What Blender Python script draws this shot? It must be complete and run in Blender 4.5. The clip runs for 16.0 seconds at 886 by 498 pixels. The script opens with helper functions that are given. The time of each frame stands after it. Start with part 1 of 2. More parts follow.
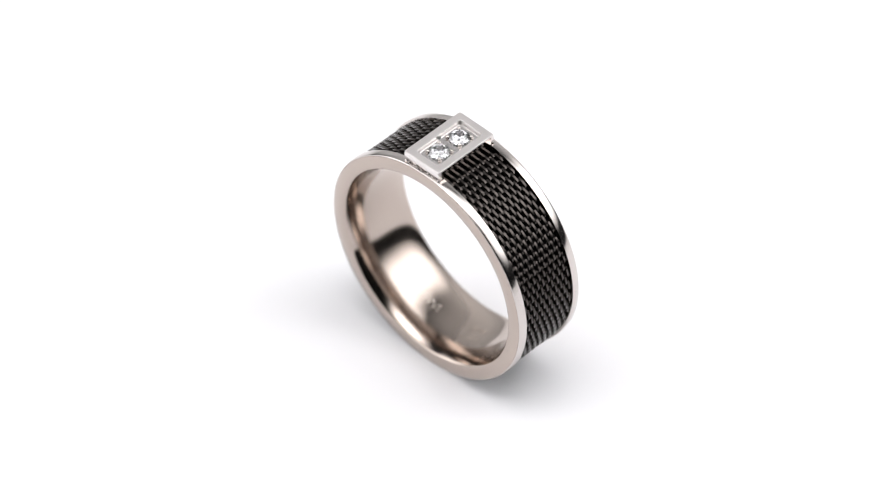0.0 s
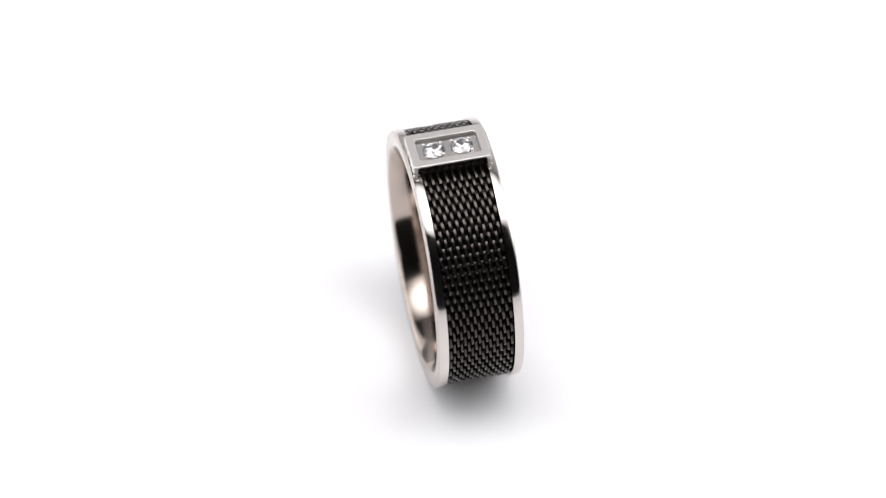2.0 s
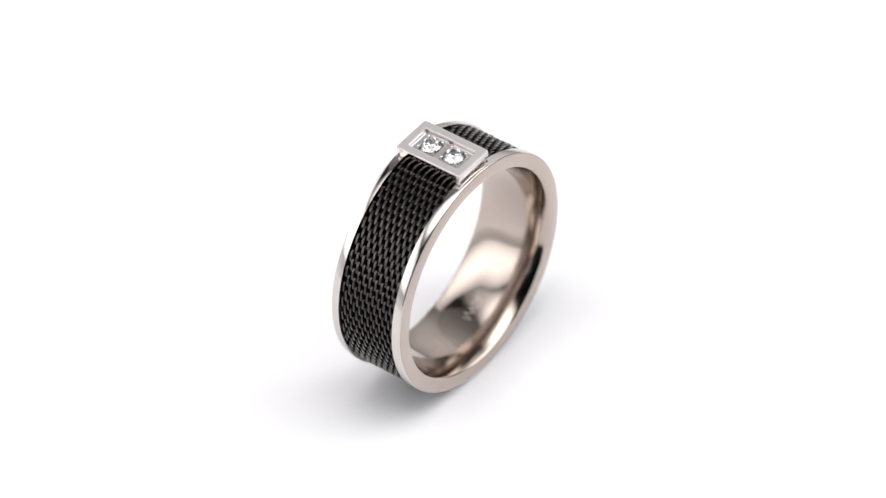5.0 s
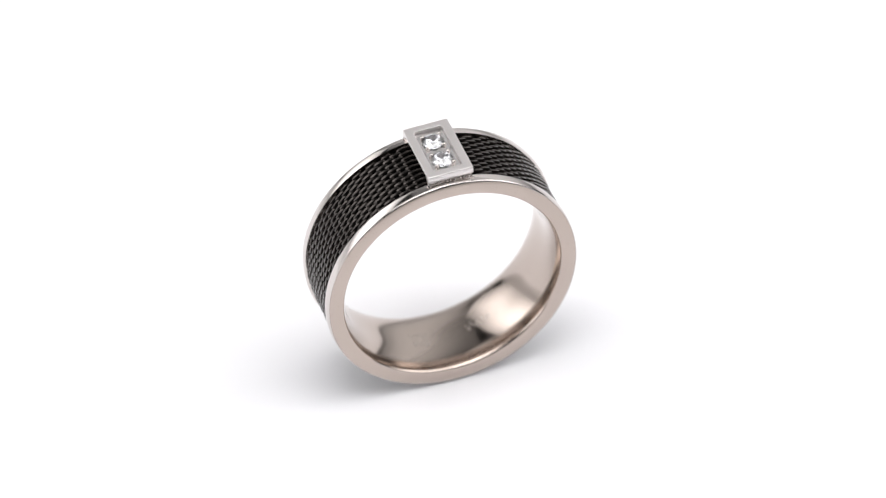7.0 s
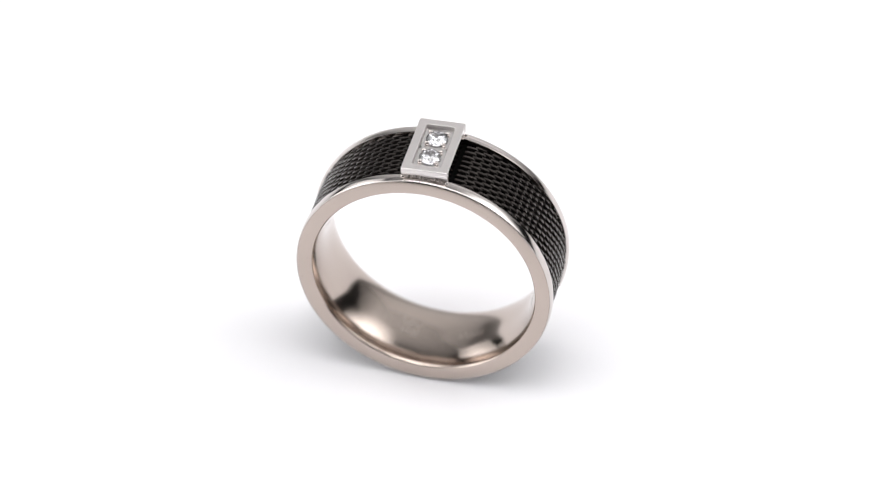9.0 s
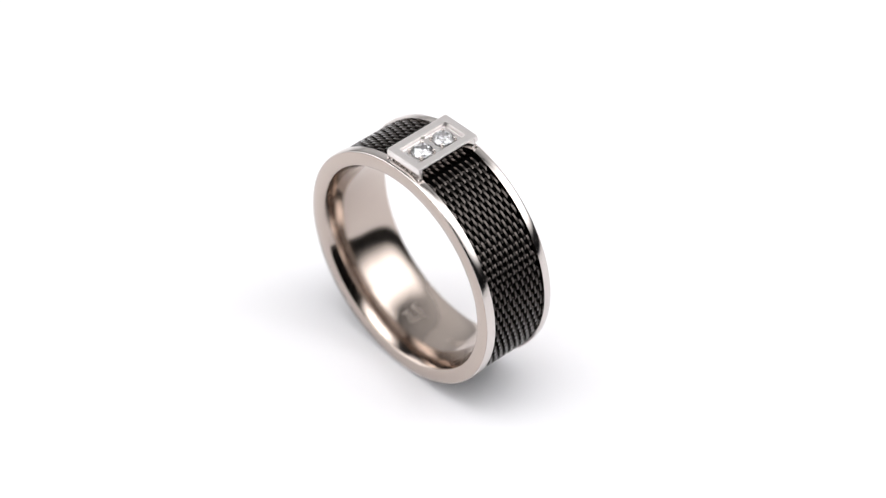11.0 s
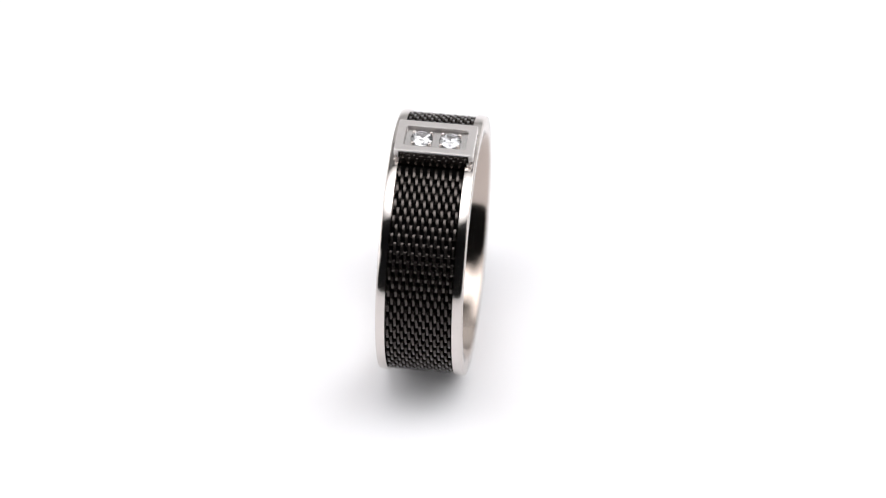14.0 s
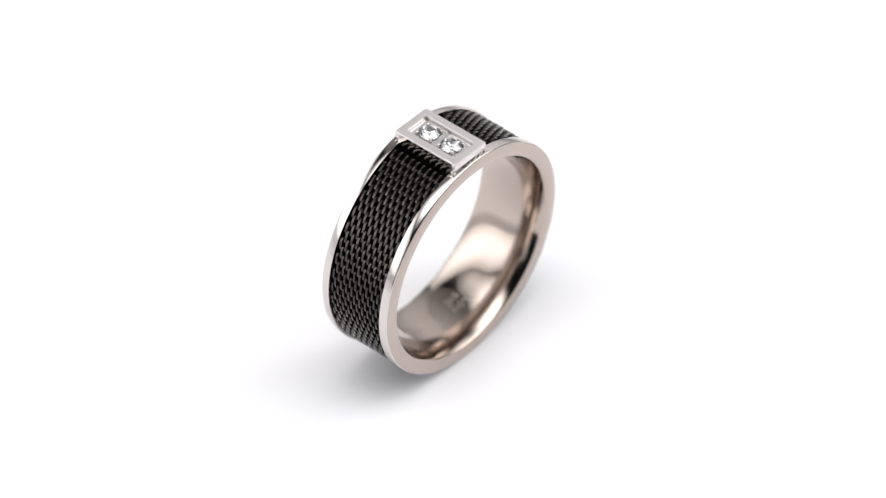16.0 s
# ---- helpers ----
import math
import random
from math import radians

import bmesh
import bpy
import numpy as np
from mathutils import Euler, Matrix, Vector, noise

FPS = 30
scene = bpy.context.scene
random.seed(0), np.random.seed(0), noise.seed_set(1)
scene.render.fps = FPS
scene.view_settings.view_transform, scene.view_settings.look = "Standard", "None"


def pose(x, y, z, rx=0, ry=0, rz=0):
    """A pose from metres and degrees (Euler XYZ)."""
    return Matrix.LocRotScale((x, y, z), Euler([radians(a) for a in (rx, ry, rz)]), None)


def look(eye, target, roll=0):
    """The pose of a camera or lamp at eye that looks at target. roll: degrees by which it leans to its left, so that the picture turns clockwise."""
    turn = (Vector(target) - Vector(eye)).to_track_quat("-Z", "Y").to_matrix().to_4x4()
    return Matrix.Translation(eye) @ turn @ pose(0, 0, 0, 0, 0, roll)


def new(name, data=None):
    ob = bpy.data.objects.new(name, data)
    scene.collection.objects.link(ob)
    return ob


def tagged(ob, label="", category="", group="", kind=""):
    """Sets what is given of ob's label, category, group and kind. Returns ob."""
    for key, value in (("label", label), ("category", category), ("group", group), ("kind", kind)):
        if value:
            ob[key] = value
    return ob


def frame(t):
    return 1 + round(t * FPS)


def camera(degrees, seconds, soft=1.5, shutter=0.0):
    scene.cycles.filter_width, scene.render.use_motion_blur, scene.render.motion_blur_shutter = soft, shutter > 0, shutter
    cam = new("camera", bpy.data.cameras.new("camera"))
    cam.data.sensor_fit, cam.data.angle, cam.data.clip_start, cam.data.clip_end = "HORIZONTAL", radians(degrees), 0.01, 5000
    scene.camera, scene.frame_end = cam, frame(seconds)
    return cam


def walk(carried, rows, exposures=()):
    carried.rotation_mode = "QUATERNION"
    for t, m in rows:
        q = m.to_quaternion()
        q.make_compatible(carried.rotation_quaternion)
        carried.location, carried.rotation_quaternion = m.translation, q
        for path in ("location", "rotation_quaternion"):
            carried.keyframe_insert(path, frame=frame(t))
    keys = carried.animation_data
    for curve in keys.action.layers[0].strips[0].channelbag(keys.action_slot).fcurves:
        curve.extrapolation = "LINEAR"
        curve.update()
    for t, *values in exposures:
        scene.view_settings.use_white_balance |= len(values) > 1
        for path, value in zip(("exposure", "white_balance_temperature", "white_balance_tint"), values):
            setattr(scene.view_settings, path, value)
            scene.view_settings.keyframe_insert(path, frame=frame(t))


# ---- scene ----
R = 0.0113                     # outer radius of the ring
LEAN_X, LEAN_Y = -1.12, -1.88  # how the ring leans, in degrees
OFF_X, OFF_Y = -0.0587 * R, -0.0771 * R   # the ring's middle, away from the turning axis
MID_Z = 1.0058 * R             # height of the ring's middle over the sheet

# ---- camera ----
cam = camera(11.06, 16.0, soft=1.15)
ELEV, DIST = 0.7495, 34.856 * R
TARGET = Vector((-0.0001 * R, 0.0, MID_Z - 0.0062 * R))
EYE = TARGET + Vector((0.0, -math.cos(ELEV), math.sin(ELEV))) * DIST
cam.data.dof.use_dof, cam.data.dof.aperture_fstop = True, 19.0
cam.data.dof.focus_distance = DIST - 0.55 * R
walk(cam, [(0.0, look(EYE, TARGET, -1.05)), (16.0, look(EYE, TARGET, -1.05))])

# ---- light ----
scene.view_settings.exposure = 0.30
world = bpy.data.worlds.new("world")
scene.world = world
world.use_nodes = True
world.node_tree.nodes["Background"].inputs["Color"].default_value = (0.02, 0.02, 0.021, 1)
world.node_tree.nodes["Background"].inputs["Strength"].default_value = 1.0


def softbox(name, eye, target, size_x, size_y, watts, colour=(1.0, 0.995, 1.0), edge=0.4, roll=0):
    lamp = bpy.data.lights.new(name, "AREA")
    lamp.shape, lamp.size, lamp.size_y = "RECTANGLE", size_x, size_y
    lamp.energy, lamp.color = watts, colour
    # the cloth is brightest before the bulb and fades to its edges
    lamp.use_nodes = True
    nt = lamp.node_tree
    spot = nt.nodes.new("ShaderNodeTexCoord")
    middle = nt.nodes.new("ShaderNodeVectorMath")
    middle.operation = "DISTANCE"
    middle.inputs[1].default_value = (0.5, 0.5, 0.0)
    nt.links.new(spot.outputs["UV"], middle.inputs[0])
    fade = nt.nodes.new("ShaderNodeMapRange")
    fade.interpolation_type = "SMOOTHSTEP"
    fade.inputs["From Min"].default_value, fade.inputs["From Max"].default_value = 0.05, 0.60
    fade.inputs["To Min"].default_value, fade.inputs["To Max"].default_value = 2.0 - edge, edge
    nt.links.new(middle.outputs["Value"], fade.inputs["Value"])
    nt.links.new(fade.outputs["Result"], nt.nodes["Emission"].inputs["Strength"])
    ob = new(name, lamp)
    ob.matrix_world = look(eye, target, roll)
    return ob


def around(azimuth, elevation, distance):
    """A place round the ring: azimuth in degrees to the right of straight back."""
    a, e = radians(azimuth), radians(elevation)
    return (distance * math.cos(e) * math.sin(a), distance * math.cos(e) * math.cos(a), 0.015 + distance * math.sin(e))


def glow(radiance, size_x, size_y):
    """Watts of an area lamp of that radiance."""
    return radiance * math.pi * size_x * size_y


RINGSPOT = (0.0, 0.0, 0.015)
softbox("softbox_left", (-0.42, 0.02, 0.245), (0.0, 0.02, 0.155), 1.26, 0.43, glow(1.45, 1.26, 0.43), edge=0.45, roll=-8)
softbox("softbox_right", around(89, 39, 0.45), RINGSPOT, 0.60, 0.48, glow(1.5, 0.60, 0.48), edge=0.04)
softbox("softbox_back", (0.28, 0.40, 0.290), (0.28, 0.0, 0.015), 1.02, 0.65, glow(0.37, 1.02, 0.65), edge=0.40)
softbox("softbox_top", (0.0, -0.05, 0.50), (0.0, -0.05, 0.0), 0.78, 0.44, glow(2.0, 0.78, 0.44), edge=0.12)


# ---- materials ----
def material(name):
    mat = bpy.data.materials.new(name)
    mat.use_nodes = True
    nt = mat.node_tree
    return mat, nt, nt.nodes["Principled BSDF"]


def node(nt, kind, **values):
    n = nt.nodes.new(kind)
    for key, value in values.items():
        n.inputs[key.replace("_", " ")].default_value = value
    return n


def metal(name, colour, rough, wear=0.06, bump=0.02, scale=900.0, stretch=(1, 1, 1), spread=0.08, wave=0.0):
    """Metal with fine grain in its gloss, a soft tint change and a faint relief."""
    mat, nt, bsdf = material(name)
    link = nt.links.new
    coords = nt.nodes.new("ShaderNodeTexCoord")
    grain_map = nt.nodes.new("ShaderNodeMapping")
    grain_map.inputs["Scale"].default_value = stretch
    link(coords.outputs["Object"], grain_map.inputs["Vector"])
    grain = node(nt, "ShaderNodeTexNoise", Scale=scale, Detail=4.0)
    link(grain_map.outputs["Vector"], grain.inputs["Vector"])
    stain = node(nt, "ShaderNodeTexNoise", Scale=160.0, Detail=3.0)
    link(coords.outputs["Object"], stain.inputs["Vector"])
    ramp = nt.nodes.new("ShaderNodeMapRange")
    ramp.inputs["To Min"].default_value, ramp.inputs["To Max"].default_value = rough - wear, rough + wear
    link(grain.outputs["Fac"], ramp.inputs["Value"])
    link(ramp.outputs["Result"], bsdf.inputs["Roughness"])
    tint = nt.nodes.new("ShaderNodeMix")
    tint.data_type = "RGBA"
    tint.inputs["A"].default_value = (*[c * (1 - spread) for c in colour], 1)
    tint.inputs["B"].default_value = (*[min(1, c * (1 + spread)) for c in colour], 1)
    link(stain.outputs["Fac"], tint.inputs["Factor"])
    link(tint.outputs["Result"], bsdf.inputs["Base Color"])
    bsdf.inputs["Metallic"].default_value = 1.0
    relief = node(nt, "ShaderNodeBump", Strength=bump, Distance=0.0001)
    link(grain.outputs["Fac"], relief.inputs["Height"])
    link(relief.outputs["Normal"], bsdf.inputs["Normal"])
    if wave:
        # hand polishing leaves slow swells in the surface
        swell = node(nt, "ShaderNodeTexNoise", Scale=190.0, Detail=1.0)
        link(coords.outputs["Object"], swell.inputs["Vector"])
        slow = node(nt, "ShaderNodeBump", Strength=wave, Distance=0.0006)
        link(swell.outputs["Fac"], slow.inputs["Height"])
        link(slow.outputs["Normal"], relief.inputs["Normal"])
    return mat


STEEL = metal("polished_warm_steel", (0.488, 0.417, 0.372), 0.125, 0.03, 0.03, 700.0, wave=0.12)
RIM = metal("bright_rim_steel", (0.64, 0.595, 0.57), 0.11, 0.03, 0.03, 700.0, wave=0.12)
MIRROR = metal("mirror_steel", (0.62, 0.575, 0.55), 0.07, 0.02, 0.02, 1500.0)
SATIN = metal("satin_steel", (0.80, 0.762, 0.75), 0.40, 0.06, 0.06, 2600.0, (1, 0.15, 1))
BRIGHT = metal("bright_steel", (0.75, 0.725, 0.715), 0.22, 0.05, 0.05, 1800.0)
ETCH = metal("etched_steel", (0.56, 0.50, 0.455), 0.34, 0.05, 0.05, 3000.0)


def black_wire():
    mat, nt, bsdf = material("black_coated_wire")
    link = nt.links.new
    info = nt.nodes.new("ShaderNodeObjectInfo")
    coords = nt.nodes.new("ShaderNodeTexCoord")
    grain = node(nt, "ShaderNodeTexNoise", Scale=2500.0, Detail=3.0)
    link(coords.outputs["Object"], grain.inputs["Vector"])
    geo = nt.nodes.new("ShaderNodeNewGeometry")
    both = nt.nodes.new("ShaderNodeMath")
    both.operation = "ADD"
    link(info.outputs["Random"], both.inputs[0])
    link(geo.outputs["Random Per Island"], both.inputs[1])
    span = nt.nodes.new("ShaderNodeMapRange")
    span.inputs["From Max"].default_value = 2.0
    span.inputs["To Min"].default_value, span.inputs["To Max"].default_value = 0.034, 0.066
    link(both.outputs[0], span.inputs["Value"])
    mixed = nt.nodes.new("ShaderNodeCombineColor")
    for ch, part_of in (("Red", 1.12), ("Green", 0.98), ("Blue", 0.91)):
        scaled = nt.nodes.new("ShaderNodeMath")
        scaled.operation = "MULTIPLY"
        scaled.inputs[1].default_value = part_of
        link(span.outputs["Result"], scaled.inputs[0])
        link(scaled.outputs[0], mixed.inputs[ch])
    link(mixed.outputs["Color"], bsdf.inputs["Base Color"])
    bsdf.inputs["Metallic"].default_value = 0.85
    rough = nt.nodes.new("ShaderNodeMapRange")
    rough.inputs["To Min"].default_value, rough.inputs["To Max"].default_value = 0.12, 0.20
    link(grain.outputs["Fac"], rough.inputs["Value"])
    link(rough.outputs["Result"], bsdf.inputs["Roughness"])
    return mat


WIRE = black_wire()
DARK = metal("black_underlay", (0.003, 0.003, 0.003), 0.7, 0.05, 0.1, 2500.0)


def gem_glass():
    mat, nt, bsdf = material("clear_crystal")
    bsdf.inputs["Base Color"].default_value = (0.74, 0.74, 0.77, 1)
    bsdf.inputs["Roughness"].default_value = 0.0
    bsdf.inputs["IOR"].default_value = 2.16
    bsdf.inputs["Transmission Weight"].default_value = 1.0
    return mat


GEM = gem_glass()


def sheet(name, colour, rough, spread=0.03):
    mat, nt, bsdf = material(name)
    link = nt.links.new
    coords = nt.nodes.new("ShaderNodeTexCoord")
    fine = node(nt, "ShaderNodeTexNoise", Scale=1500.0, Detail=4.0)
    wide = node(nt, "ShaderNodeTexNoise", Scale=12.0, Detail=2.0)
    for n in (fine, wide):
        link(coords.outputs["Object"], n.inputs["Vector"])
    mix = nt.nodes.new("ShaderNodeMix")
    mix.data_type = "RGBA"
    mix.inputs["A"].default_value = (*[c * (1 - spread) for c in colour], 1)
    mix.inputs["B"].default_value = (*colour, 1)
    link(wide.outputs["Fac"], mix.inputs["Factor"])
    link(mix.outputs["Result"], bsdf.inputs["Base Color"])
    bsdf.inputs["Roughness"].default_value = rough
    relief = node(nt, "ShaderNodeBump", Strength=0.04, Distance=0.0001)
    link(fine.outputs["Fac"], relief.inputs["Height"])
    link(relief.outputs["Normal"], bsdf.inputs["Normal"])
    return mat


PAPER = sheet("white_platform", (0.885, 0.88, 0.90), 0.6)
GREY_PAPER = sheet("pale_paper", (0.78, 0.78, 0.785), 0.7)
BLACK_WALL = sheet("dark_studio_wall", (0.03, 0.03, 0.032), 0.8, 0.2)


# ---- mesh helpers ----
def mesh_from(name, verts, faces, mat, smooth=True, sharp=35):
    data = bpy.data.meshes.new(name)
    data.from_pydata([tuple(v) for v in verts], [], faces)
    data.materials.append(mat)
    if smooth:
        data.shade_smooth()
        if sharp:
            data.set_sharp_from_angle(angle=radians(sharp))
    data.update()
    return data


def part(name, bm, mat, parent, label="", smooth=True, sharp=35):
    """One mesh object under a thing or under a part."""
    bmesh.ops.recalc_face_normals(bm, faces=bm.faces)
    data = bpy.data.meshes.new(name)
    bm.to_mesh(data)
    bm.free()
    data.materials.append(mat)
    if smooth:
        data.shade_smooth()
        data.set_sharp_from_angle(angle=radians(sharp))
    ob = new(name, data)
    ob.parent = parent
    return tagged(ob, label) if label else ob


def share(name, data, parent, m):
    ob = new(name, data)
    ob.parent = parent
    ob.matrix_basis = m
    return ob


def box(bm, x0, x1, y0, y1, z0, z1, bevel=0.0, segments=2):
    made = bmesh.ops.create_cube(bm, size=1.0)["verts"]
    for v in made:
        v.co = Vector(((x0 + x1) / 2 + v.co.x * (x1 - x0), (y0 + y1) / 2 + v.co.y * (y1 - y0), (z0 + z1) / 2 + v.co.z * (z1 - z0)))
    if bevel:
        edges = list({e for v in made for e in v.link_edges})
        bmesh.ops.bevel(bm, geom=edges, offset=bevel, segments=segments, profile=0.5, affect="EDGES")


def lathe(bm, profile, steps):
    """A closed profile of (y, r) turned about the ring's axle, whose middle is R over the base."""
    n = len(profile)
    rows = []
    for i in range(steps):
        a = 2 * math.pi * i / steps
        rows.append([bm.verts.new((r * R * math.sin(a), y * R, R + r * R * math.cos(a))) for y, r in profile])
    for i in range(steps):
        p, q = rows[i], rows[(i + 1) % steps]
        for j in range(n):
            k = (j + 1) % n
            bm.faces.new((p[j], p[k], q[k], q[j]))


# ---- studio ----
HALF_W, MESH_HALF = 0.324, 0.251      # half widths of ring and mesh, in ring radii


def studio():
    # a pale paper sheet: flat under the platform, swept up behind
    x0, x1 = -0.55, 0.80
    path = [(-0.40, 0.0), (0.57, 0.0)]
    for i in range(1, 13):
        a = radians(90 * i / 12)
        path.append((0.57 + 0.25 * math.sin(a), 0.25 - 0.25 * math.cos(a)))
    path.append((0.82, 0.70))
    path = [(y, z - 0.0172) for y, z in path]
    bm = bmesh.new()
    top = [[bm.verts.new((x, y, z)) for y, z in path] for x in (x0, x1)]
    low = [[bm.verts.new((x, y + (0.002 if z > 0.1 else 0), z - 0.002)) for y, z in path] for x in (x0, x1)]
    n = len(path)
    for j in range(n - 1):
        bm.faces.new((top[0][j], top[1][j], top[1][j + 1], top[0][j + 1]))
        bm.faces.new((low[0][j], low[0][j + 1], low[1][j + 1], low[1][j]))
        for s in (0, 1):
            bm.faces.new((top[s][j], top[s][j + 1], low[s][j + 1], low[s][j]))
    for j in (0, n - 1):
        bm.faces.new((top[0][j], top[1][j], low[1][j], low[0][j]))
    ob = part("backdrop", bm, GREY_PAPER, None)
    tagged(ob, "plain pale seamless paper sheet under the platform and swept up behind it", "backdrop", kind="structure")
    # an added unseen sheet, edge curled up before the left softbox to grey reflections
    arc = [(-0.22, -0.0150)] + [(-0.335 - 0.085 * math.sin(radians(a)), -0.0150 + 0.085 * (1 - math.cos(radians(a)))) for a in range(0, 90, 8)]
    bm = bmesh.new()
    rows = [[bm.verts.new((x + shift * 0.4, y, z - shift)) for x, z in arc] for shift in (0.0, 0.0012) for y in (-0.39, 0.42)]
    for j in range(len(arc) - 1):
        for p, q in ((rows[0], rows[1]), (rows[3], rows[2]), (rows[2], rows[0]), (rows[1], rows[3])):
            bm.faces.new((p[j], p[j + 1], q[j + 1], q[j]))
    for j in (0, len(arc) - 1):
        bm.faces.new((rows[0][j], rows[1][j], rows[3][j], rows[2][j]))
    ob = part("backdrop", bm, GREY_PAPER, None, sharp=60)
    tagged(ob, "unseen pale paper reflector, added, curled up at one edge", "backdrop", kind="structure")
    # the dark room round it
    def slab(name, label, x0, x1, y0, y1, z0, z1):
        bm = bmesh.new()
        box(bm, x0, x1, y0, y1, z0, z1)
        tagged(part(name, bm, BLACK_WALL, None, smooth=False), label, "wall" if "wall" in name else name, kind="structure")
    slab("floor", "dark matt table top under the paper", -1.2, 1.2, -1.2, 1.2, -0.06, -0.020)
    slab("ceiling", "dark plain ceiling of the studio", -1.2, 1.2, -1.2, 1.2, 1.2, 1.25)
    slab("wall_north", "dark plain studio wall", -1.2, 1.2, 1.2, 1.25, -0.06, 1.25)
    slab("wall_south", "dark plain studio wall", -1.2, 1.2, -1.25, -1.2, -0.06, 1.25)
    slab("wall_east", "dark plain studio wall", 1.2, 1.25, -1.25, 1.25, -0.06, 1.25)
    slab("wall_west", "dark plain studio wall", -1.25, -1.2, -1.25, 1.25, -0.06, 1.25)


studio()


def turntable():
    """A round white platform with a rounded edge; its top is at height 0."""
    bm = bmesh.new()
    rim = [(0.0999, -0.0170), (0.1, -0.0155), (0.1, -0.0018), (0.0995, -0.0006), (0.0983, 0.0)]
    rows = []
    for i in range(96):
        a = 2 * math.pi * i / 96
        rows.append([bm.verts.new((r * math.cos(a), r * math.sin(a), z)) for r, z in rim])
    for i in range(96):
        p, q = rows[i], rows[(i + 1) % 96]
        for j in range(len(rim) - 1):
            bm.faces.new((p[j], q[j], q[j + 1], p[j + 1]))
    bm.faces.new([row[-1] for row in rows])
    bm.faces.new([row[0] for row in reversed(rows)])
    ob = part("turntable", bm, PAPER, None, sharp=30)
    return tagged(ob, "plain matt white round turning platform under the ring", "turntable", kind="structure")


TURNTABLE = turntable()


# ---- the ring ----
def mirrored(half):
    return half + [(-y, r) for y, r in reversed(half)]


def band(thing):
    w, m = HALF_W, MESH_HALF
    half = [(m + 0.001, 0.931), (w - 0.010, 0.931), (w - 0.010, 0.976), (w - 0.0012, 0.9830), (w, 0.9815), (w, 0.8770), (w - 0.0025, 0.8730), (w - 0.008, 0.8685)]
    half += [(y, 0.8225 + 1.46 * y ** 3) for y in (0.307, 0.298, 0.288, 0.276, 0.262, 0.246, 0.228, 0.208, 0.185, 0.16, 0.13, 0.10, 0.07, 0.035)]
    bm = bmesh.new()
    lathe(bm, mirrored(half), 256)
    body = part("band", bm, STEEL, thing, "polished warm grey steel band, flared inside", sharp=50)
    # the two raised rims that hold the mesh
    mid, reach = (m + w) / 2, (w - m) / 2 - 0.006
    for s in (-1, 1):
        edge = [(m, 0.933), (m, 0.990), (m + 0.002, 0.9970)]
        edge += [(mid + k * reach, 0.9968 - 0.0026 * k - 0.0022 * k * k) for k in (-1, -0.75, -0.5, -0.25, 0, 0.25, 0.5, 0.75, 1)]
        edge += [(w - 0.002, 0.9890), (w - 0.0010, 0.9845), (w - 0.0102, 0.9775), (w - 0.0102, 0.933)]
        bm = bmesh.new()
        lathe(bm, [(s * y, r) for y, r in edge], 256)
        part("rim", bm, RIM, body, "bright polished steel rim beside the mesh", sharp=50)
    return body


def link_mesh(length, width, height):
    """A short rolled wire: along x, flat-topped in the middle, both ends bent down and aside to hook under the next row."""
    verts, faces = [], []
    stations = ((-1.0, 0.80, 0.95, 0.34), (-0.84, 0.95, 0.24, 0.12), (-0.52, 1.0, 0.0, 0.0), (0.52, 1.0, 0.0, 0.0), (0.84, 0.95, 0.24, -0.12), (1.0, 0.80, 0.95, -0.34))
    segments = len(stations) - 1
    outline = ((-0.5, -0.3), (-0.46, 0.22), (-0.34, 0.5), (0.34, 0.5), (0.46, 0.22), (0.5, -0.3))
    sides = len(outline)
    for s, thick, drop, aside in stations:
        for u, v in outline:
            verts.append((s * length / 2, (u * thick + aside) * width, (v * thick - drop) * height))
    for i in range(segments):
        for j in range(sides):
            k = (j + 1) % sides
            faces.append((i * sides + j, i * sides + k, (i + 1) * sides + k, (i + 1) * sides + j))
    faces.append(tuple(reversed(range(sides))))
    faces.append(tuple(range(segments * sides, (segments + 1) * sides)))
    return verts, [tuple(reversed(f)) for f in faces]


ROWS = 92                     # half rows of links round the ring
COLS = 0.0547                  # spacing of links across the ring
LINK_R = 0.968                 # radius at which the links' middles lie


def link_places():
    """(angle from the top, matrix) of each link, whose own x runs round the ring."""
    rng = random.Random(7)
    for row in range(ROWS):
        a = 2 * math.pi * (row + 0.5) / ROWS
        lean = 6
        count = 9
        for col in range(count):
            y = (col - (count - 1) / 2 + (0.25 if row % 2 else -0.25)) * COLS
            r = LINK_R + rng.uniform(-0.002, 0.002)
            m = (Matrix.Translation((0, 0, R)) @ Matrix.Rotation(a, 4, "Y") @ Matrix.Translation((0, y * R, r * R))
                 @ Matrix.Rotation(radians(lean + rng.uniform(-2, 2)), 4, "Z"))
            turn = (a + math.pi) % (2 * math.pi) - math.pi
            # the mesh stops short of the plaque's polished sides
            if not radians(-9.4) < turn < radians(15.2):
                yield turn, m


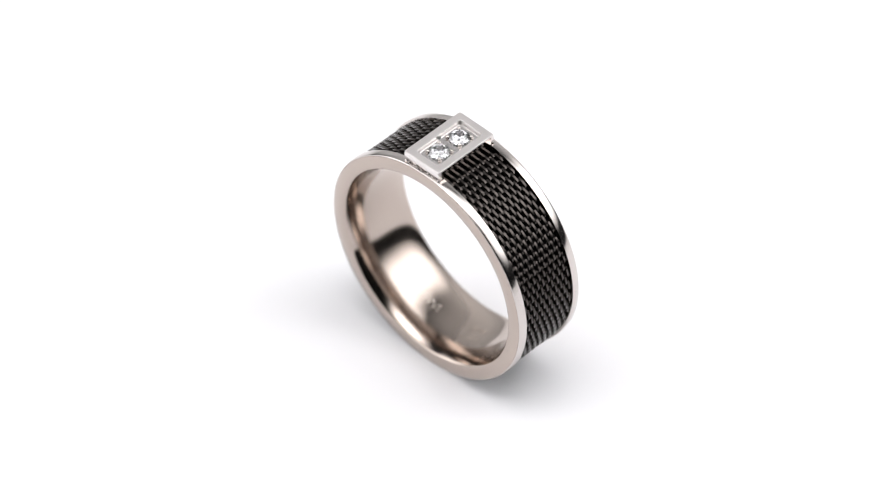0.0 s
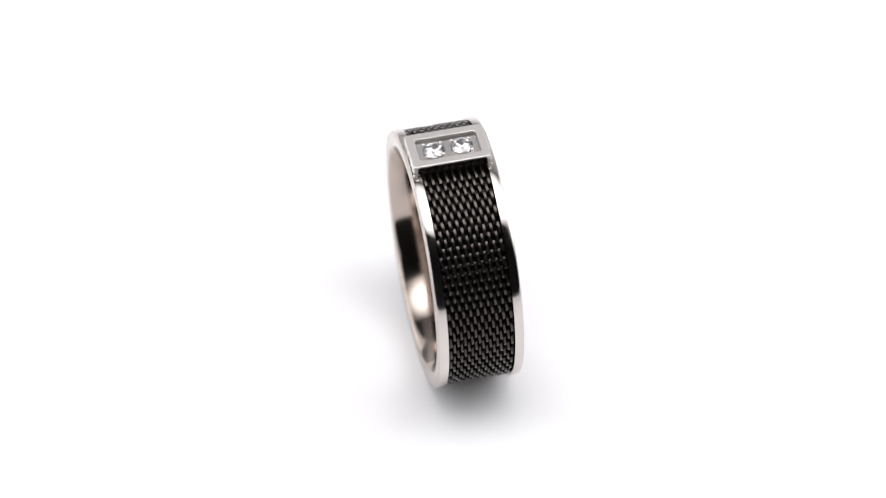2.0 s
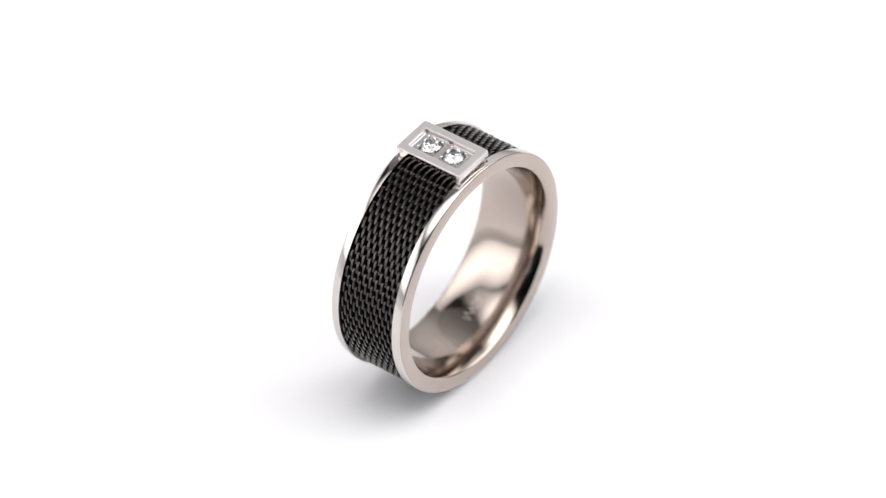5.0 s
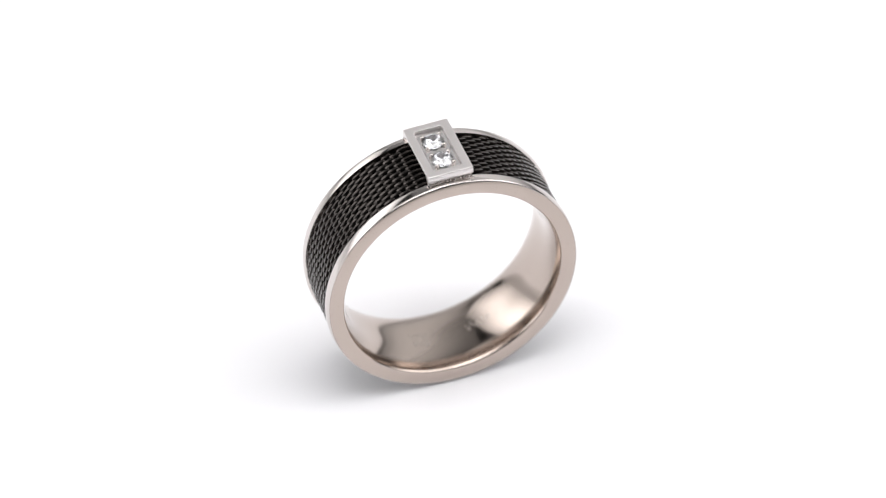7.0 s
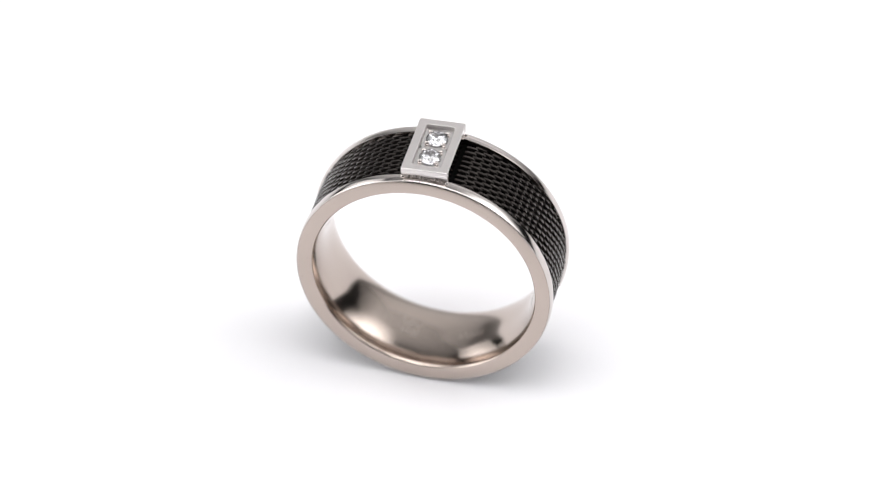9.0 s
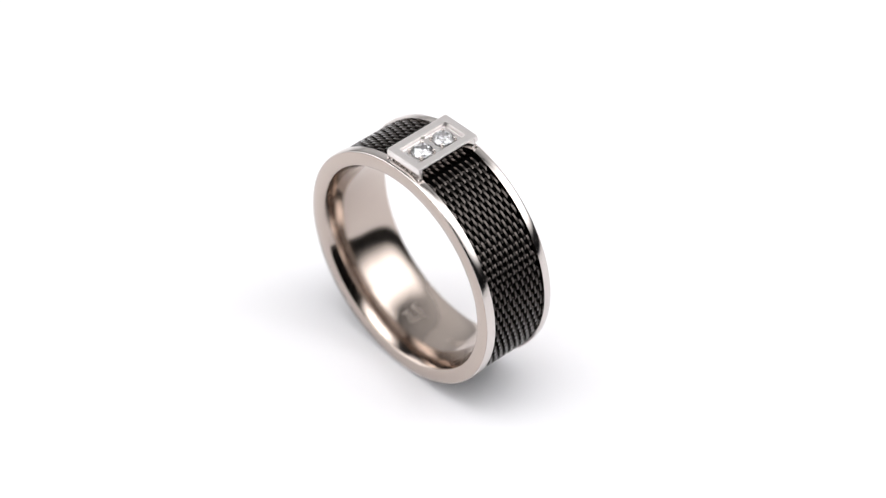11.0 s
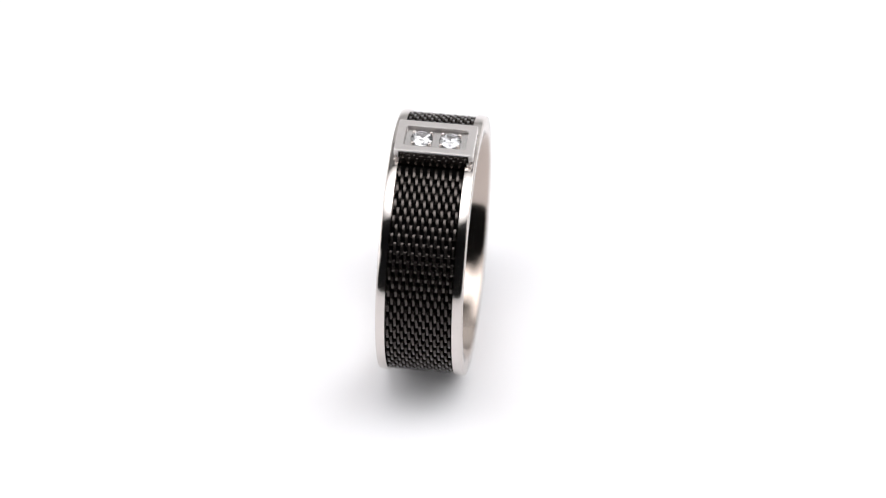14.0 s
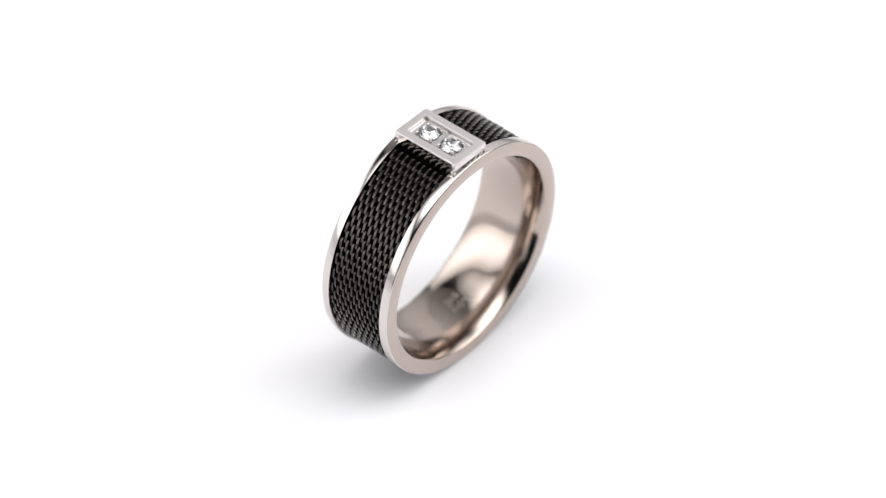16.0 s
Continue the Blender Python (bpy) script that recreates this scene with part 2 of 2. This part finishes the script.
def mesh_strip(thing):
    bm = bmesh.new()
    m = MESH_HALF - 0.003
    lathe(bm, [(-m, 0.930), (-m, 0.954), (m, 0.954), (m, 0.930)], 128)
    strip = part("mesh_strip", bm, DARK, thing, "black woven steel mesh inlay", sharp=30)
    verts, faces = link_mesh(0.106 * R, 0.0262 * R, 0.028 * R)
    data = mesh_from("wire_link", verts, faces, WIRE, sharp=45)
    places = sorted(link_places(), key=lambda p: abs(p[0]))
    for a, m in places[:300]:
        share("wire_link", data, strip, m)
    base = np.array([(*v, 1.0) for v in verts])
    all_v, all_f = [], []
    for a, m in places[300:]:
        shift = len(all_v) * len(verts)
        all_v.append((base @ np.array(m).T)[:, :3])
        all_f += [tuple(i + shift for i in f) for f in faces]
    ob = new("wire_link_rest", mesh_from("wire_link_rest", np.concatenate(all_v), all_f, WIRE, sharp=45))
    ob.parent = strip
    tagged(ob, "black woven wire links of the mesh", kind="stuff")
    return strip


PX, PY, PA, PB, PH = 0.0468, 0.0106, 0.2969, 0.1785, 1.0800


def rounded(x, y, r, n=4):
    """Corner points of a rectangle of half sizes x, y with corners of radius r, anticlockwise."""
    out = []
    for cx, cy, a0 in ((x - r, y - r, 0), (-x + r, y - r, 90), (-x + r, -y + r, 180), (x - r, -y + r, 270)):
        for i in range(n + 1):
            a = radians(a0 + 90 * i / n)
            out.append((cx + r * math.cos(a), cy + r * math.sin(a)))
    return out


def stack(bm, loops, close_bottom=False, close_ring=False):
    """Skins loops of equal length, each (points, z), one to the next, in ring radii round the plaque's middle."""
    rows = [[bm.verts.new(((PX + x) * R, (PY + y) * R, R + z * R)) for x, y in pts] for pts, z in loops]
    n = len(rows[0])
    pairs = list(zip(rows, rows[1:])) + ([(rows[-1], rows[0])] if close_ring else [])
    for p, q in pairs:
        for j in range(n):
            k = (j + 1) % n
            bm.faces.new((p[j], p[k], q[k], q[j]))
    if close_bottom:
        bm.faces.new(rows[-1])
    return rows


def gem_mesh():
    """A round brilliant: table, crown, girdle and pavilion, radius 1, table up."""
    bm = bmesh.new()
    n = 8
    m = 2 * n
    table = [bm.verts.new((0.53 * math.cos(2 * math.pi * (i + 0.5) / n), 0.53 * math.sin(2 * math.pi * (i + 0.5) / n), 0.33)) for i in range(n)]
    crown = [bm.verts.new((0.80 * math.cos(2 * math.pi * i / n), 0.80 * math.sin(2 * math.pi * i / n), 0.19)) for i in range(n)]
    up = [bm.verts.new((math.cos(2 * math.pi * i / m), math.sin(2 * math.pi * i / m), 0.02)) for i in range(m)]
    low = [bm.verts.new((math.cos(2 * math.pi * i / m), math.sin(2 * math.pi * i / m), -0.03)) for i in range(m)]
    keel = [bm.verts.new((0.30 * math.cos(2 * math.pi * (i + 0.5) / n), 0.30 * math.sin(2 * math.pi * (i + 0.5) / n), -0.62)) for i in range(n)]
    tip = bm.verts.new((0, 0, -0.86))
    bm.faces.new(table)
    for i in range(n):
        j = (i + 1) % n
        a, b, c, d = 2 * i, 2 * i + 1, (2 * i + 2) % m, (2 * i - 1) % m
        bm.faces.new((crown[i], table[i], table[i - 1]))
        bm.faces.new((table[i], crown[i], up[b], crown[j]))
        bm.faces.new((crown[i], up[a], up[b]))
        bm.faces.new((crown[i], up[d], up[a]))
        bm.faces.new((low[a], low[d], keel[i - 1]))
        bm.faces.new((low[a], keel[i - 1], tip, keel[i]))
        bm.faces.new((low[a], keel[i], low[b]))
    for i in range(m):
        j = (i + 1) % m
        bm.faces.new((up[i], low[i], low[j], up[j]))
    bmesh.ops.recalc_face_normals(bm, faces=bm.faces)
    data = bpy.data.meshes.new("gemstone")
    bm.to_mesh(data)
    bm.free()
    data.materials.append(GEM)
    return data


def bead_mesh(name, mat, seed):
    rng = random.Random(seed)
    bm = bmesh.new()
    bmesh.ops.create_icosphere(bm, subdivisions=1, radius=1.0)
    for v in bm.verts:
        v.co *= 1 + rng.uniform(-0.26, 0.26)
    data = bpy.data.meshes.new(name)
    bm.to_mesh(data)
    bm.free()
    data.materials.append(mat)
    data.shade_smooth()
    return data


WIN_X, WIN_Y = 0.112, 0.234     # half sizes of the window in the plaque
FLOOR_Z = PH - 0.030            # the tray in which the stones sit
STONE_Y = 0.107                 # from the plaque's middle to each stone


def seat_tray(bm):
    """A rounded slab with two conical seats for the stones, in ring radii round the plaque's middle."""
    n = 32
    hx, hy = WIN_X - 0.004, WIN_Y - 0.004
    for s in (-1, 1):
        y0, y1 = (0.0, hy) if s > 0 else (-hy, 0.0)
        cy = s * STONE_Y
        def ring(z, r):
            return [bm.verts.new(((PX + r * math.cos(2 * math.pi * i / n)) * R, (PY + cy + r * math.sin(2 * math.pi * i / n)) * R, R + z * R)) for i in range(n)]
        edge = []
        for i in range(n):
            u, v = math.cos(2 * math.pi * (i + 0.5) / n), math.sin(2 * math.pi * (i + 0.5) / n)
            k = min(hx / abs(u), ((y1 - cy) if v > 0 else (cy - y0)) / abs(v))
            edge.append((k * u, cy + k * v))
        rim = [[bm.verts.new(((PX + x) * R, (PY + y) * R, R + z * R)) for x, y in edge] for z in (FLOOR_Z - 0.05, FLOOR_Z)]
        rows = rim + [ring(FLOOR_Z, 0.081), ring(FLOOR_Z - 0.004, 0.077), ring(FLOOR_Z - 0.036, 0.048), ring(FLOOR_Z - 0.066, 0.016)]
        for p, q in zip(rows, rows[1:]):
            for j in range(n):
                k = (j + 1) % n
                bm.faces.new((p[j], p[k], q[k], q[j]))
        bm.faces.new(rows[-1])


def plaque(thing):
    bm = bmesh.new()
    c = 0.006
    thin = 0.016
    stack(bm, [(rounded(PB - c, PA - c, 0.010), PH), (rounded(PB - c * 0.35, PA - c * 0.35, 0.012), PH - c * 0.25), (rounded(PB, PA, 0.012), PH - c),
               (rounded(PB, PA, 0.012), PH - thin + 0.004), (rounded(PB - 0.003, PA - 0.003, 0.012), PH - thin),
               (rounded(WIN_X + 0.010, WIN_Y + 0.010, 0.014), PH - thin), (rounded(WIN_X + 0.010, WIN_Y + 0.010, 0.014), FLOOR_Z - 0.030),
               (rounded(WIN_X, WIN_Y, 0.018), FLOOR_Z - 0.030), (rounded(WIN_X, WIN_Y, 0.018), PH - 0.005),
               (rounded(WIN_X + 0.002, WIN_Y + 0.002, 0.020), PH - 0.0012), (rounded(WIN_X + 0.006, WIN_Y + 0.006, 0.022), PH)], close_ring=True)
    body = part("plaque", bm, SATIN, thing, "satin steel rectangular plaque with a sunken window", sharp=12)
    # polished long sides, down to the mesh
    for s in (-1, 1):
        bm = bmesh.new()
        for inset, reach, low in ((0.0015, MESH_HALF - 0.003, 0.940), (0.0025, PA - 0.030, 1.004)):
            x0, x1 = sorted((PX + s * (PB - inset), PX + s * (PB - 0.030)))
            box(bm, x0 * R, x1 * R, (PY - reach) * R if low > 1 else -reach * R, (PY + reach) * R if low > 1 else reach * R,
                R + low * R, R + (PH - thin + 0.003) * R)
        part("plaque_side", bm, MIRROR, body, "mirror-polished steel side of the plaque", smooth=False)
    # tray with two seats
    bm = bmesh.new()
    seat_tray(bm)
    part("tray", bm, BRIGHT, body, "bright steel setting under the stones", sharp=25)
    # feet at both ends, standing on the rims
    for s in (-1, 1):
        bm = bmesh.new()
        y0, y1 = sorted((PY + s * (PA - 0.001), PY + s * (PA - 0.034)))
        box(bm, (PX - PB + 0.001) * R, (PX + PB - 0.001) * R, y0 * R, y1 * R, R + (PH - 0.058) * R, R + (PH - 0.014) * R, 0.003 * R, 2)
        y0, y1 = sorted((PY + s * (PA - 0.026), PY + s * (PA - 0.050)))
        box(bm, (PX - PB + 0.008) * R, (PX + PB - 0.008) * R, y0 * R, y1 * R, R + 0.950 * R, R + (PH - 0.057) * R, 0.003 * R, 1)
        part("foot", bm, SATIN, body, "bright steel foot soldered to the rim")
    gem = gem_mesh()
    prong = bead_mesh("prong", MIRROR, 3)
    for k, s in enumerate((-1, 1)):
        m = Matrix.Translation(((PX) * R, (PY + s * STONE_Y) * R, R + (FLOOR_Z + 0.010) * R)) @ Matrix.Rotation(0.3 + 0.5 * k, 4, "Z") @ Matrix.Scale(0.084 * R, 4)
        tagged(share("gemstone", gem, body, m), "clear round brilliant-cut white stone")
        for dx in (-1, 1):
            for dy in (-1, 1):
                share("prong", prong, body, Matrix.Translation(((PX + dx * 0.064) * R, (PY + s * STONE_Y + dy * 0.064) * R, R + (FLOOR_Z + 0.012) * R))
                      @ Matrix.Diagonal((0.019 * R, 0.019 * R, 0.019 * R, 1)))
    # the weld under each end: a row of small leaning ridges between two lumps
    rng = random.Random(5)
    beads = [bead_mesh("weld_bead", MIRROR, 11 + i) for i in range(3)]
    for s in (-1, 1):
        for i in range(11):
            x = PX - PB + 0.010 + (2 * PB - 0.020) * (i + (rng.uniform(-0.25, 0.25) if 0 < i < 10 else 0)) / 10
            z = math.sqrt(0.990 ** 2 - x * x)
            lump = i in (0, 10) or (s > 0 and i in (2, 3))
            wide, tall = (rng.uniform(0.016, 0.022), 0.017) if lump else (rng.uniform(0.006, 0.009), rng.uniform(0.020, 0.026))
            share("weld_bead", beads[i % 3], body, Matrix.Translation((x * R, (PY + s * (PA - 0.010 + rng.uniform(-0.004, 0.004))) * R, R + (z + 0.008) * R))
                  @ Matrix.Rotation(0.45 + rng.uniform(-0.15, 0.15), 4, "Y") @ Matrix.Diagonal((wide * R, 0.013 * R, tall * R, 1)))
    return body


def engraving(body):
    """Worn lettering inside the band, too faint to read: short plain strokes."""
    rng = random.Random(21)
    for start, y_mid, count in ((154, 0.0, 8), (190, 0.045, 6), (191, -0.045, 5)):
        bm = bmesh.new()
        for i in range(count):
            tall = rng.uniform(0.045, 0.085)
            sub = bmesh.new()
            box(sub, -0.004 * R, 0.004 * R, -tall / 2 * R, tall / 2 * R, -0.0015 * R, 0.0015 * R)
            m = (Matrix.Translation((0, y_mid * R, R)) @ Matrix.Rotation(radians(start + i * 1.9), 4, "Y")
                 @ Matrix.Translation((0, rng.uniform(-0.008, 0.008) * R, 0.8222 * R)) @ Matrix.Rotation(radians(rng.uniform(-25, 25)), 4, "Z"))
            bmesh.ops.transform(sub, matrix=m, verts=sub.verts)
            tmp = bpy.data.meshes.new("stroke")
            sub.to_mesh(tmp)
            sub.free()
            bm.from_mesh(tmp)
            bpy.data.meshes.remove(tmp)
        part("engraving", bm, ETCH, body, "faint worn engraved strokes", smooth=False)


def finger_ring():
    thing = new("finger_ring")
    thing.empty_display_size = 0.004
    tagged(thing, "polished steel ring, black mesh inlay, two clear stones, on white paper", "ring")
    engraving(band(thing))
    mesh_strip(thing)
    plaque(thing)
    return thing


RING = finger_ring()


# ---- what moves ----
def ring_pose(turn, jog_x=0.0, jog_y=0.0):
    """The ring's pose on the turntable: turn in degrees, small slips in ring radii."""
    spin = Matrix.Rotation(radians(turn), 4, "Z")
    lean = Matrix.Rotation(radians(LEAN_Y), 4, "Y") @ Matrix.Rotation(radians(LEAN_X), 4, "X")
    return Matrix.Translation((jog_x * R, jog_y * R, MID_Z)) @ spin @ Matrix.Translation((OFF_X, OFF_Y, 0)) @ lean @ Matrix.Translation((0, 0, -R))


def motions():
    rows = [(0.0, 134.92, -0.0047, 0.0001),
            (0.5, 126.53, -0.0047, 0.0010),
            (1.0, 118.17, -0.0050, 0.0005),
            (1.5, 109.84, -0.0053, -0.0005),
            (2.0, 101.41, -0.0050, -0.0006),
            (2.5, 93.03, -0.0042, 0.0010),
            (3.0, 84.80, -0.0029, 0.0020),
            (3.5, 76.60, -0.0012, 0.0015),
            (4.0, 68.38, -0.0004, 0.0005),
            (4.2, 65.07, -0.0004, 0.0003),
            (5.2, 48.42, 0.0003, -0.0006),
            (6.3, 30.14, 0.0033, -0.0048),
            (7.0, 18.45, 0.0037, -0.0051),
            (7.5, 10.15, 0.0034, -0.0036),
            (8.0, 1.88, 0.0023, -0.0020),
            (8.5, -6.37, 0.0014, -0.0019),
            (9.0, -14.70, 0.0009, -0.0022),
            (10.2, -34.76, 0.0004, -0.0003),
            (11.3, -53.22, 0.0011, 0.0009),
            (12.0, -64.81, 0.0007, 0.0004),
            (12.5, -73.17, -0.0001, 0.0016),
            (13.0, -81.45, 0.0004, 0.0026),
            (13.5, -89.54, 0.0019, 0.0043),
            (14.0, -97.72, 0.0028, 0.0032),
            (14.5, -105.95, 0.0036, 0.0030),
            (15.0, -114.32, 0.0032, 0.0034),
            (15.5, -122.88, 0.0004, 0.0018),
            (16.0, -131.31, -0.0014, 0.0008)]
    walk(TURNTABLE, [(t, pose(0, 0, 0, 0, 0, turn)) for t, turn, jx, jy in rows])
    walk(RING, [(t, ring_pose(turn, jx, jy)) for t, turn, jx, jy in rows])


motions()
